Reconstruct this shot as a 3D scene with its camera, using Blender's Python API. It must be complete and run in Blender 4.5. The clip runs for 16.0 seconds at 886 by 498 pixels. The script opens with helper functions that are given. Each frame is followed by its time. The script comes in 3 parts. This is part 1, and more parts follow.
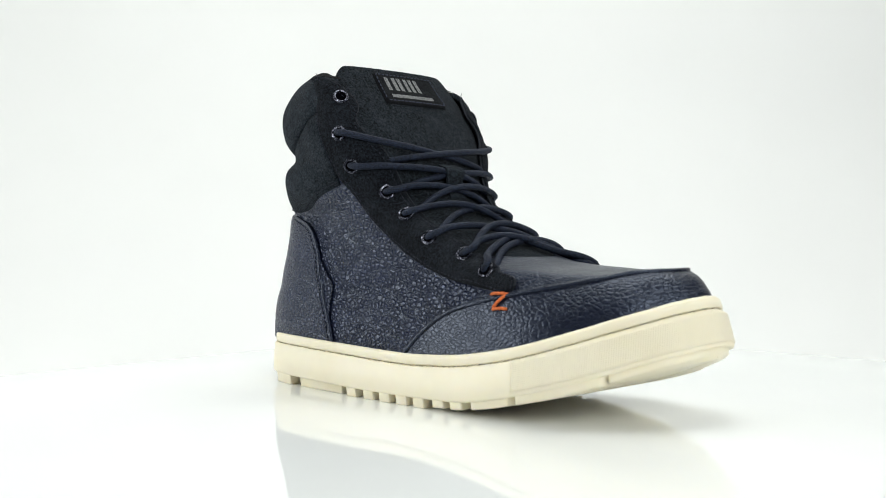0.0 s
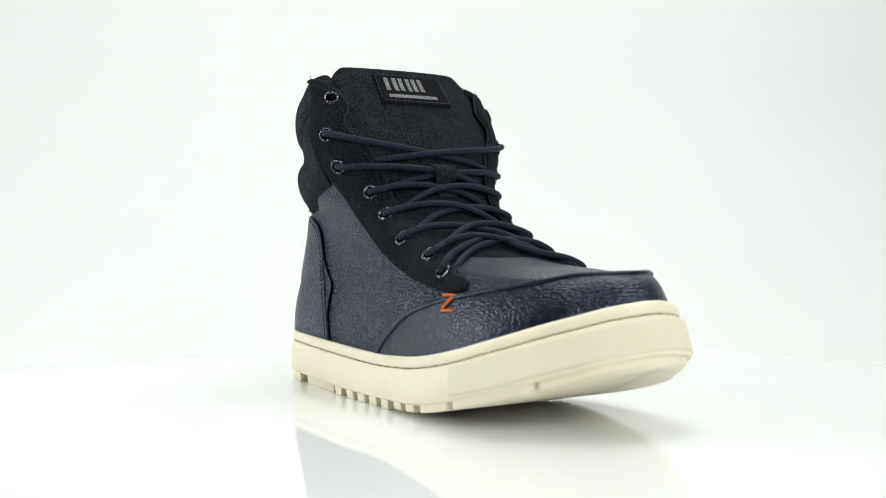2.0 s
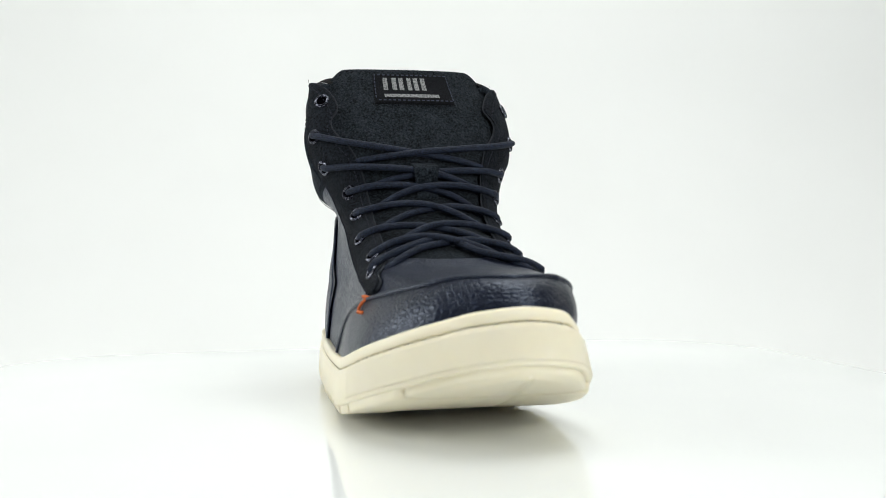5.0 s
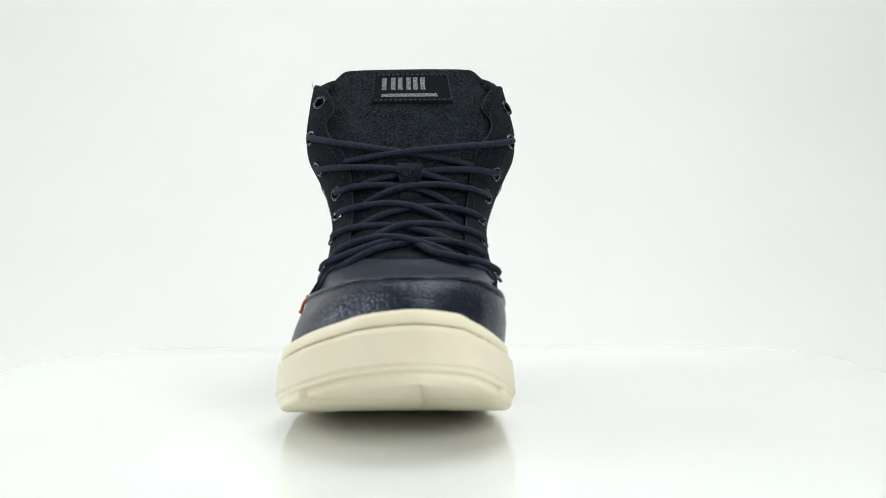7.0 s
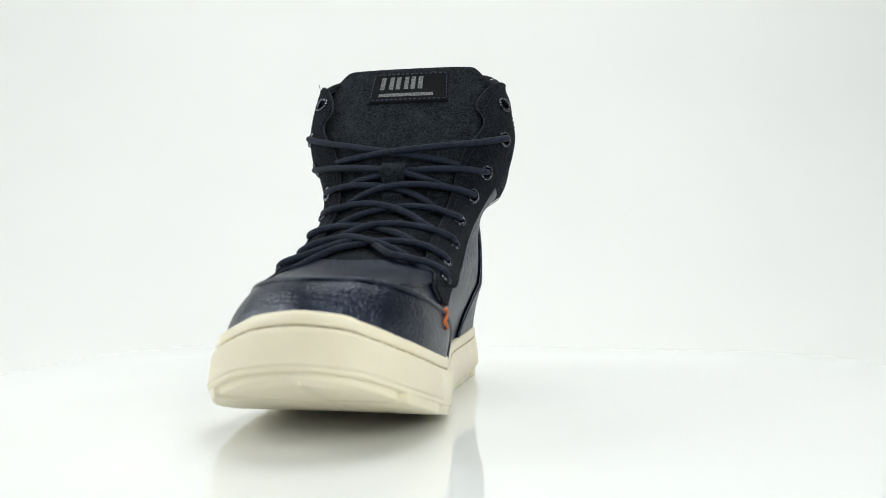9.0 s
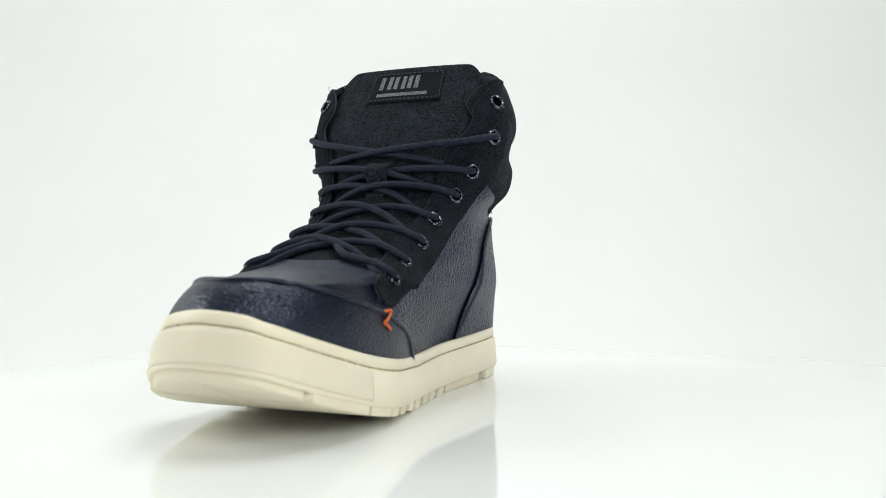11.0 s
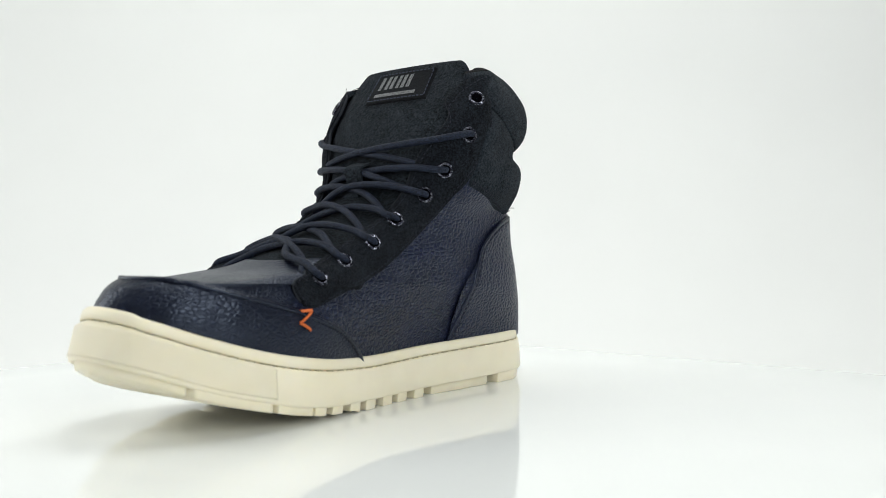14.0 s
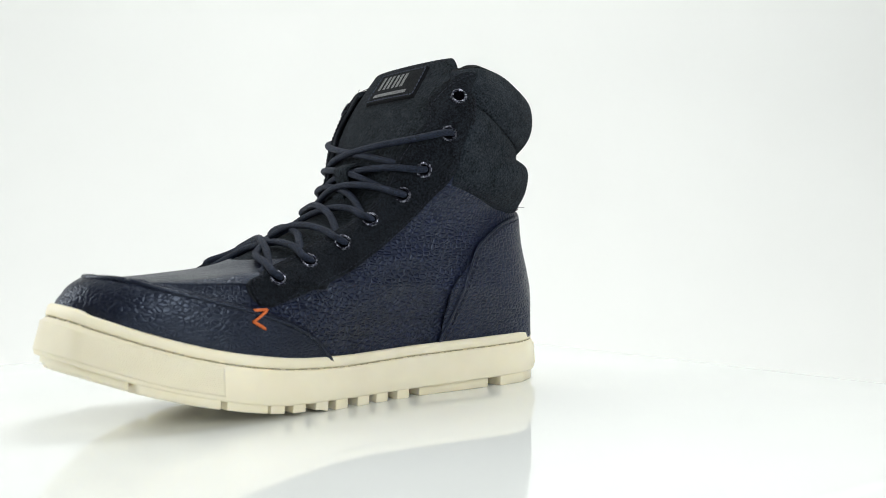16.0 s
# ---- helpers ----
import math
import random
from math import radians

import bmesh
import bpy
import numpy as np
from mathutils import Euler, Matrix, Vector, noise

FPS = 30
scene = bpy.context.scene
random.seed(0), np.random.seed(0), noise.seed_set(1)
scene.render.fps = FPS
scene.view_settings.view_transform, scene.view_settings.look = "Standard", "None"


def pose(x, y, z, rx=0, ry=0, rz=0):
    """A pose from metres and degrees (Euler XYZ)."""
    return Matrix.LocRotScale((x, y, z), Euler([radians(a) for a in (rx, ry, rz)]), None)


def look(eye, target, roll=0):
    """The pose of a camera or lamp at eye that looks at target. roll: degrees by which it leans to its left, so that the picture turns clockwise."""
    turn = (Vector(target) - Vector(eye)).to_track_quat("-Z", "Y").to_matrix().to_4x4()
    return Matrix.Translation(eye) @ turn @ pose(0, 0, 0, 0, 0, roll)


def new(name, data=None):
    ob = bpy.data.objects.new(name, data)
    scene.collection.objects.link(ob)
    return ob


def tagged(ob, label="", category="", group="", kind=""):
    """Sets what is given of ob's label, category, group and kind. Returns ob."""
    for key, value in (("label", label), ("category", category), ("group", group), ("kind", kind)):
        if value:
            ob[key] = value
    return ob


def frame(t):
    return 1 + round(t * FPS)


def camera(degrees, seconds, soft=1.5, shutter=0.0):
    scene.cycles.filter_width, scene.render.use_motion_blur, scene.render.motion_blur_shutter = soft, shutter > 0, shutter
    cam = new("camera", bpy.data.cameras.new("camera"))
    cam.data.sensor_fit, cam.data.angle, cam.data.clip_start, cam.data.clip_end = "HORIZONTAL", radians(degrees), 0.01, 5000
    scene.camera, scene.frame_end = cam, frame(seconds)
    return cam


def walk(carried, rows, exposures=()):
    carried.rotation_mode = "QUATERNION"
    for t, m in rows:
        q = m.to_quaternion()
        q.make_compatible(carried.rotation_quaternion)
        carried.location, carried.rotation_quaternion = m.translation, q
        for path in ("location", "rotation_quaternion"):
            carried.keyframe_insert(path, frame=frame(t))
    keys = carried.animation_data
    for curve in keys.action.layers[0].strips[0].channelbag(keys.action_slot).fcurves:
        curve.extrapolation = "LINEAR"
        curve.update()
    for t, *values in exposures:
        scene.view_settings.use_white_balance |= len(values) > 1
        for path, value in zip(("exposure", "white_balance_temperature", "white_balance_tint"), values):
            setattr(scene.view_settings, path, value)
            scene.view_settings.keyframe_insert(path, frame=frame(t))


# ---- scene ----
SECONDS = 16.0
cam = camera(46.16, SECONDS, soft=0.85)
cam.data.dof.use_dof, cam.data.dof.focus_distance, cam.data.dof.aperture_fstop = True, 0.57, 10.5
EYE = (0.0, -0.5875, 0.0842)
PAN, TILT, ROLL = 2.924, -0.657, -0.566
AIM = (EYE[0] + math.sin(radians(PAN)), EYE[1] + math.cos(radians(PAN)), EYE[2] + math.tan(radians(TILT)))
CAM_POSE = look(EYE, AIM, ROLL)
walk(cam, [(0, CAM_POSE), (SECONDS, CAM_POSE)],
     exposures=[(0, 0.05), (4, 0.03), (7, -0.03), (9, -0.03), (12.5, -0.03), (14.5, -0.06), (16, 0.03)])

# ---------------------------------------------------------------- light
world = bpy.data.worlds.new("studio")
scene.world = world
world.use_nodes = True
world.node_tree.nodes["Background"].inputs[0].default_value = (0.94, 1.0, 0.98, 1)
world.node_tree.nodes["Background"].inputs[1].default_value = 0.25


def softbox(name, eye, target, w, h, power, colour=(1.0, 1.0, 0.99)):
    lamp = bpy.data.lights.new(name, "AREA")
    lamp.shape, lamp.size, lamp.size_y, lamp.energy, lamp.color = "RECTANGLE", w, h, power, colour
    ob = new(name, lamp)
    ob.matrix_world = look(eye, target)
    return ob


LAMP = (0.972, 1.0, 0.982)
softbox("softbox_left", (-1.05, 0.02, 0.42), (0.25, -0.32, 0.06), 0.60, 0.75, 8.6, LAMP)
softbox("softbox_right", (0.55, -1.05, 0.55), (0, 0, 0.04), 0.60, 0.60, 8.5, LAMP)
# Unseen lamp overhead, added to brighten the backdrop and plate.
softbox("backdrop_fill", (0.28, 0.20, 1.25), (0.26, 0.26, 0), 0.9, 0.9, 9.2, LAMP)

# ---------------------------------------------------------------- helpers of this scene


def mesh_object(name, bm, material, parent=None, smooth=True, label=""):
    me = bpy.data.meshes.new(name)
    bmesh.ops.recalc_face_normals(bm, faces=bm.faces)
    bm.to_mesh(me)
    bm.free()
    if smooth:
        for p in me.polygons:
            p.use_smooth = True
    me.materials.append(material)
    ob = new(name, me)
    if parent:
        ob.parent = parent
    if label:
        ob["label"] = label
    return ob


def part(name, bm, material, parent, label="", smooth=True):
    return mesh_object(name, bm, material, parent, smooth, label)


def catmull(points, n, closed=False):
    """n points evenly over the control points' index, on a Catmull-Rom curve."""
    pts = np.array(points, float)
    m = len(pts)
    out = []
    span = m if closed else m - 1
    for i in range(n):
        s = span * i / n if closed else span * i / (n - 1)
        j = min(int(s), span - 1)
        f = s - j
        if closed:
            p0, p1, p2, p3 = (pts[(j + d) % m] for d in (-1, 0, 1, 2))
        else:
            p1, p2 = pts[j], pts[j + 1]
            p0 = pts[j - 1] if j > 0 else 2 * p1 - p2
            p3 = pts[j + 2] if j + 2 < m else 2 * p2 - p1
        out.append(0.5 * (2 * p1 + (p2 - p0) * f + (2 * p0 - 5 * p1 + 4 * p2 - p3) * f * f
                          + (3 * p1 - p0 - 3 * p2 + p3) * f ** 3))
    return np.array(out)


def spread(pts, n, closed=False):
    """The polyline resampled to n points at even lengths."""
    p = np.array(pts, float)
    if closed:
        p = np.vstack([p, p[:1]])
    d = np.concatenate([[0], np.cumsum(np.linalg.norm(np.diff(p, axis=0), axis=1))])
    s = np.linspace(0, d[-1], n + 1)[:-1] if closed else np.linspace(0, d[-1], n)
    return np.stack([np.interp(s, d, p[:, i]) for i in range(p.shape[1])], 1)


def grid_faces(bm, rows, wrap=False):
    vs = [[bm.verts.new(p) for p in r] for r in rows]
    for a, b in zip(vs, vs[1:]):
        n = len(a)
        for i in range(n if wrap else n - 1):
            j = (i + 1) % n
            bm.faces.new((a[i], a[j], b[j], b[i]))
    return vs


def tube(bm, pts, radius, sides=10, flat=1.0, closed=False, ends=True, rib=0.0):
    """A round or flattened cord along a polyline."""
    pts = [Vector(p) for p in pts]
    n = len(pts)
    rings = []
    up = Vector((0, 0, 1))
    for i, p in enumerate(pts):
        a = pts[(i - 1) % n] if closed or i > 0 else p
        b = pts[(i + 1) % n] if closed or i < n - 1 else p
        t = (b - a).normalized()
        side = t.cross(up)
        if side.length < 0.05:
            side = t.cross(Vector((1, 0, 0)))
        side.normalize()
        top = side.cross(t).normalized()
        ring = []
        for j in range(sides):
            r = radius * (1 + (rib if j % 2 else -rib))
            ring.append(p + side * math.cos(2 * math.pi * j / sides) * r + top * math.sin(2 * math.pi * j / sides) * r * flat)
        rings.append(ring)
    if closed:
        rings.append(rings[0])
    vs = grid_faces(bm, rings, wrap=True)
    if ends and not closed:
        bm.faces.new(vs[0][::-1])
        bm.faces.new(vs[-1])


def node_material(name):
    m = bpy.data.materials.new(name)
    m.use_nodes = True
    nt = m.node_tree
    return m, nt, nt.nodes["Principled BSDF"]

# ---------------------------------------------------------------- materials


def coords(nt, scale=(1, 1, 1)):
    tc = nt.nodes.new("ShaderNodeTexCoord")
    mp = nt.nodes.new("ShaderNodeMapping")
    mp.inputs["Scale"].default_value = scale
    nt.links.new(tc.outputs["Object"], mp.inputs["Vector"])
    return mp.outputs["Vector"]


def noise_tex(nt, vec, scale, detail=4.0, rough=0.6, dist=0.0):
    n = nt.nodes.new("ShaderNodeTexNoise")
    n.inputs["Scale"].default_value, n.inputs["Detail"].default_value = scale, detail
    n.inputs["Roughness"].default_value, n.inputs["Distortion"].default_value = rough, dist
    nt.links.new(vec, n.inputs["Vector"])
    return n


def ramp(nt, fac, stops):
    r = nt.nodes.new("ShaderNodeValToRGB")
    while len(r.color_ramp.elements) < len(stops):
        r.color_ramp.elements.new(0.5)
    for e, (p, c) in zip(r.color_ramp.elements, stops):
        e.position, e.color = p, (*c, 1) if len(c) == 3 else c
    nt.links.new(fac, r.inputs[0])
    return r.outputs[0]


def math_node(nt, op, a, b):
    m = nt.nodes.new("ShaderNodeMath")
    m.operation = op
    for i, v in enumerate((a, b)):
        if isinstance(v, (int, float)):
            m.inputs[i].default_value = v
        else:
            nt.links.new(v, m.inputs[i])
    return m.outputs[0]


def bump(nt, height, strength, distance, before=None):
    b = nt.nodes.new("ShaderNodeBump")
    b.inputs["Strength"].default_value, b.inputs["Distance"].default_value = strength, distance
    nt.links.new(height, b.inputs["Height"])
    if before:
        nt.links.new(before, b.inputs["Normal"])
    return b.outputs[0]


def leather(name, dark, light, cell, depth, rough, creases=1.0):
    m, nt, b = node_material(name)
    v = coords(nt, (0.85, 0.85, 1.3))
    warp = noise_tex(nt, v, 160, 3, 0.6)
    mix = nt.nodes.new("ShaderNodeVectorMath")
    mix.operation = "MULTIPLY_ADD"
    nt.links.new(warp.outputs["Color"], mix.inputs[0])
    mix.inputs[1].default_value = (0.0017, 0.0017, 0.0017)
    nt.links.new(v, mix.inputs[2])
    vo = nt.nodes.new("ShaderNodeTexVoronoi")
    vo.feature = "DISTANCE_TO_EDGE"
    vo.inputs["Scale"].default_value = cell
    nt.links.new(mix.outputs[0], vo.inputs["Vector"])
    groove = ramp(nt, vo.outputs["Distance"], [(0.0, (0, 0, 0)), (0.12, (0.45, 0.45, 0.45)), (0.30, (0.84, 0.84, 0.84)), (0.55, (1, 1, 1))])
    fine = noise_tex(nt, v, 1500, 3)
    big = noise_tex(nt, v, 38, 3, 0.55)
    tone = ramp(nt, big.outputs["Fac"], [(0.3, dark), (0.72, light)])
    # Crease shade painted in: the base colour is darkened along the grooves.
    mixc = nt.nodes.new("ShaderNodeMixRGB")
    mixc.blend_type = "MULTIPLY"
    mixc.inputs[0].default_value = 0.45
    nt.links.new(tone, mixc.inputs[1])
    nt.links.new(groove, mixc.inputs[2])
    nt.links.new(mixc.outputs[0], b.inputs["Base Color"])
    rr = ramp(nt, big.outputs["Fac"], [(0.25, (rough - 0.05,) * 3), (0.8, (rough + 0.10,) * 3)])
    nt.links.new(rr, b.inputs["Roughness"])
    b.inputs["Specular IOR Level"].default_value = 0.52
    b.inputs["Specular Tint"].default_value = (0.66, 0.77, 1.0, 1)
    n1 = bump(nt, big.outputs["Fac"], 0.25 * creases, 0.0022)
    n2 = bump(nt, groove, 1.0, depth, n1)
    n3 = bump(nt, fine.outputs["Fac"], 0.12, 0.0001, n2)
    nt.links.new(n3, b.inputs["Normal"])
    return m


def suede(name, dark, light, nap=1.0, scale=420):
    m, nt, b = node_material(name)
    v = coords(nt)
    fine = noise_tex(nt, v, scale * 2.2, 4, 0.75)
    mid = noise_tex(nt, v, scale * 0.22, 4, 0.7)
    both = math_node(nt, "ADD", math_node(nt, "MULTIPLY", fine.outputs["Fac"], 0.7), math_node(nt, "MULTIPLY", mid.outputs["Fac"], 0.22))
    nt.links.new(ramp(nt, both, [(0.37, dark), (0.56, light)]), b.inputs["Base Color"])
    b.inputs["Roughness"].default_value = 0.95
    b.inputs["Specular IOR Level"].default_value = 0.08
    b.inputs["Sheen Weight"].default_value = 0.02
    b.inputs["Sheen Roughness"].default_value = 0.5
    nt.links.new(bump(nt, both, 0.9 * nap, 0.0016), b.inputs["Normal"])
    return m


def cloth_thread(name, colour, rough=0.8, scale=2500, depth=0.0002, spec=0.2):
    m, nt, b = node_material(name)
    v = coords(nt)
    f = noise_tex(nt, v, scale, 2)
    lo = tuple(c * 0.6 for c in colour)
    nt.links.new(ramp(nt, f.outputs["Fac"], [(0.3, lo), (0.7, colour)]), b.inputs["Base Color"])
    b.inputs["Roughness"].default_value = rough
    b.inputs["Specular IOR Level"].default_value = spec
    nt.links.new(bump(nt, f.outputs["Fac"], 0.6, depth), b.inputs["Normal"])
    return m


def braided(name, dark, light):
    """Cord with fine ribs across its length and a twill of two blues."""
    m, nt, b = node_material(name)
    v = coords(nt)
    vo = nt.nodes.new("ShaderNodeTexVoronoi")
    vo.inputs["Scale"].default_value = 1500
    nt.links.new(v, vo.inputs["Vector"])
    big = noise_tex(nt, v, 300, 2)
    f = math_node(nt, "ADD", math_node(nt, "MULTIPLY", vo.outputs["Distance"], 0.7), math_node(nt, "MULTIPLY", big.outputs["Fac"], 0.4))
    nt.links.new(ramp(nt, f, [(0.25, light), (0.75, dark)]), b.inputs["Base Color"])
    b.inputs["Roughness"].default_value = 0.7
    b.inputs["Specular IOR Level"].default_value = 0.25
    nt.links.new(bump(nt, vo.outputs["Distance"], 0.8, 0.0004), b.inputs["Normal"])
    return m


def rubber(name, colour, texture=None):
    m, nt, b = node_material(name)
    v = coords(nt)
    big = noise_tex(nt, v, 30, 3)
    fine = noise_tex(nt, v, 900, 3)
    lo = (colour[0] * 0.94, colour[1] * 0.93, colour[2] * 0.90)
    nt.links.new(ramp(nt, big.outputs["Fac"], [(0.3, lo), (0.7, colour)]), b.inputs["Base Color"])
    b.inputs["Roughness"].default_value = 0.5
    b.inputs["Specular IOR Level"].default_value = 0.4
    b.inputs["Subsurface Weight"].default_value = 0.25
    b.inputs["Subsurface Radius"].default_value = (0.004, 0.0035, 0.002)
    n = bump(nt, fine.outputs["Fac"], 0.15, 0.0002)
    if texture == "diamond":
        uvn = nt.nodes.new("ShaderNodeUVMap")
        sep = nt.nodes.new("ShaderNodeSeparateXYZ")
        nt.links.new(uvn.outputs[0], sep.inputs[0])
        run = math_node(nt, "MULTIPLY", sep.outputs["X"], 3000.0)
        rise = math_node(nt, "MULTIPLY", sep.outputs["Y"], 3600.0)
        pat = math_node(nt, "MULTIPLY", math_node(nt, "SINE", math_node(nt, "ADD", run, rise), 0.0), math_node(nt, "SINE", math_node(nt, "SUBTRACT", run, rise), 0.0))
        n = bump(nt, pat, 0.55, 0.0003, n)
    if texture == "ribs":
        sep = nt.nodes.new("ShaderNodeSeparateXYZ")
        nt.links.new(v, sep.inputs[0])
        w = math_node(nt, "SINE", math_node(nt, "MULTIPLY", sep.outputs["Y"], 3600.0), 0.0)
        n = bump(nt, w, 0.6, 0.0005, n)
    nt.links.new(n, b.inputs["Normal"])
    return m


def metal_dark(name):
    m, nt, b = node_material(name)
    v = coords(nt)
    f = noise_tex(nt, v, 800, 2)
    nt.links.new(ramp(nt, f.outputs["Fac"], [(0.46, (0.010, 0.011, 0.020)), (0.66, (0.22, 0.23, 0.28))]), b.inputs["Base Color"])
    b.inputs["Metallic"].default_value = 0.9
    b.inputs["Roughness"].default_value = 0.22
    return m


def printed_ink(name):
    m, nt, b = node_material(name)
    v = coords(nt)
    f = noise_tex(nt, v, 1100, 4, 0.7)
    nt.links.new(ramp(nt, f.outputs["Fac"], [(0.40, (0.02, 0.022, 0.026)), (0.56, (0.165, 0.17, 0.175))]), b.inputs["Base Color"])
    b.inputs["Roughness"].default_value = 0.45
    nt.links.new(bump(nt, f.outputs["Fac"], 0.5, 0.0003), b.inputs["Normal"])
    return m


def acrylic(name):
    m, nt, b = node_material(name)
    v = coords(nt)
    big = noise_tex(nt, v, 6, 3)
    nt.links.new(ramp(nt, big.outputs["Fac"], [(0.3, (0.83, 0.85, 0.84)), (0.7, (0.86, 0.875, 0.865))]), b.inputs["Base Color"])
    smear = noise_tex(nt, coords(nt, (1, 3, 1)), 14, 4, 0.6)
    nt.links.new(ramp(nt, smear.outputs["Fac"], [(0.3, (0.03,) * 3), (0.8, (0.09,) * 3)]), b.inputs["Roughness"])
    b.inputs["IOR"].default_value = 1.49
    return m


def white_cloth(name):
    m, nt, b = node_material(name)
    v = coords(nt)
    weave = noise_tex(nt, v, 900, 2)
    big = noise_tex(nt, v, 2.2, 3, 0.5)
    nt.links.new(ramp(nt, big.outputs["Fac"], [(0.3, (0.82, 0.825, 0.815)), (0.7, (0.86, 0.866, 0.856))]), b.inputs["Base Color"])
    b.inputs["Roughness"].default_value = 0.95
    b.inputs["Specular IOR Level"].default_value = 0.1
    nt.links.new(bump(nt, weave.outputs["Fac"], 0.2, 0.0003), b.inputs["Normal"])
    return m


M_LEATHER = leather("pebbled_navy_leather", (0.0024, 0.0042, 0.018), (0.0060, 0.0096, 0.036), 370, 0.00060, 0.35)
M_GUARD = leather("navy_toe_leather", (0.0024, 0.0036, 0.012), (0.0052, 0.0078, 0.022), 420, 0.00020, 0.33)
M_VAMP = leather("smooth_navy_leather", (0.0030, 0.0045, 0.014), (0.0058, 0.0085, 0.023), 500, 0.00024, 0.37, 0.6)
M_SUEDE = suede("dark_navy_suede", (0.0022, 0.0035, 0.0060), (0.0320, 0.0410, 0.0520))
M_STAY = suede("black_navy_suede", (0.0014, 0.0020, 0.0036), (0.0165, 0.0205, 0.0275))
M_TONGUE = suede("brushed_tongue_suede", (0.0020, 0.0030, 0.0050), (0.0290, 0.0370, 0.0460), 1.4, 360)
M_LINING = suede("black_lining", (0.003, 0.003, 0.004), (0.007, 0.007, 0.008))
M_LABEL = suede("label_fabric", (0.004, 0.0045, 0.006), (0.012, 0.013, 0.016), 0.6, 700)
M_INK = printed_ink("grey_print")
M_THREAD = cloth_thread("navy_thread", (0.020, 0.023, 0.036))
M_EDGE = cloth_thread("raw_suede_edge", (0.030, 0.034, 0.042), 0.95)
M_LABEL_THREAD = cloth_thread("blue_grey_thread", (0.055, 0.065, 0.10))
M_LACE = braided("navy_cord", (0.0030, 0.0050, 0.012), (0.018, 0.028, 0.056))
M_ORANGE = cloth_thread("orange_thread", (0.72, 0.17, 0.05), 0.7)
M_EYELET = metal_dark("dark_eyelet_metal")
# Near black, standing in for the shade inside the eyelets.
M_HOLE_SHADE = cloth_thread("hole_shade_black", (0.002, 0.002, 0.003), 0.9, spec=0.0)
CREAM = (0.88, 0.817, 0.645)
M_SOLE = rubber("cream_rubber", CREAM)
M_BUMPER = rubber("diamond_cream_rubber", CREAM, "diamond")
M_HEELPLATE = rubber("ribbed_cream_rubber", CREAM, "ribs")
M_SOLE_THREAD = cloth_thread("cream_thread", (0.62, 0.56, 0.40), 0.8)
M_PLATE = acrylic("white_gloss_acrylic")
M_CLOTH = white_cloth("white_tent_cloth")


def panel_grey(name, colour):
    m, nt, b = node_material(name)
    v = coords(nt)
    big = noise_tex(nt, v, 3, 4)
    nt.links.new(ramp(nt, big.outputs["Fac"], [(0.3, tuple(c * 0.85 for c in colour)), (0.7, colour)]), b.inputs["Base Color"])
    b.inputs["Roughness"].default_value = 0.9
    return m


# Greys chosen for how little light the unseen panels give back.
M_GREY_PANEL = panel_grey("grey_light_dimmer", (0.20, 0.20, 0.20))
M_DARK_PANEL = panel_grey("dark_light_dimmer", (0.10, 0.10, 0.10))

# ---------------------------------------------------------------- the sweep and the unseen panels round it


def light_tent():
    """A white sweep: floor, curve and back wall in one sheet, with soft folds."""
    bm = bmesh.new()
    prof = [(-1.59, -0.08), (-0.6, -0.08), (0.1, -0.08), (0.45, -0.08)]
    prof += [(0.45 + 0.4 * math.sin(a), 0.32 - 0.4 * math.cos(a)) for a in np.linspace(0.1, math.pi / 2, 14)]
    prof += [(0.85, 0.32 + 0.1 * i) for i in range(1, 13)]
    prof = spread(prof, 90)
    rows = []
    for y, z in prof:
        row = []
        for i in range(91):
            x = -1.3 + 2.6 * i / 90
            d = 0.010 * math.exp(-((x + 0.55 - 0.5 * (z - 0.4)) / 0.10) ** 2) - 0.012 * math.exp(-((x + 0.30 - 0.75 * (z - 0.3)) / 0.12) ** 2)
            d += 0.006 * math.sin(6 * x + 2.5 * z) * max(0, min(1, (z + 0.05) * 4))
            row.append((x, y - d * max(0, min(1, (z + 0.06) * 5)), z))
        rows.append(row)
    grid_faces(bm, rows)
    return tagged(mesh_object("backdrop", bm, M_CLOTH), "seamless white cloth sweep behind the turntable", "backdrop", kind="structure")


def unseen_panel(name, corners, label, material):
    bm = bmesh.new()
    a, b, c, d = (Vector(p) for p in corners)
    rows = []
    nrm = (b - a).cross(d - a).normalized()
    for j in range(21):
        row = []
        for i in range(21):
            p = a.lerp(b, i / 20).lerp(d.lerp(c, i / 20), j / 20)
            row.append(p + nrm * 0.008 * math.sin(7 * i / 20 + 2 * j / 20) * math.sin(math.pi * i / 20))
        rows.append(row)
    grid_faces(bm, rows)
    return tagged(mesh_object(name, bm, material), label, "wall", kind="structure")


light_tent()
# Unseen panels, added at the sides and front so the leather reflects less light.
unseen_panel("dimmer_left", [(-1.31, -1.6, -0.08), (-1.31, 0.9, -0.08), (-1.31, 0.9, 1.5), (-1.31, -1.6, 1.5)], "unseen grey panel added beside the set to dim bounced light", M_GREY_PANEL)
unseen_panel("dimmer_right", [(1.31, -1.6, -0.08), (1.31, 0.9, -0.08), (1.31, 0.9, 1.5), (1.31, -1.6, 1.5)], "unseen grey panel added beside the set to dim bounced light", M_GREY_PANEL)
unseen_panel("dimmer_front", [(-1.31, -1.6, -0.08), (1.31, -1.6, -0.08), (1.31, -1.6, 1.5), (-1.31, -1.6, 1.5)], "unseen dark panel added behind the camera to darken reflections", M_DARK_PANEL)
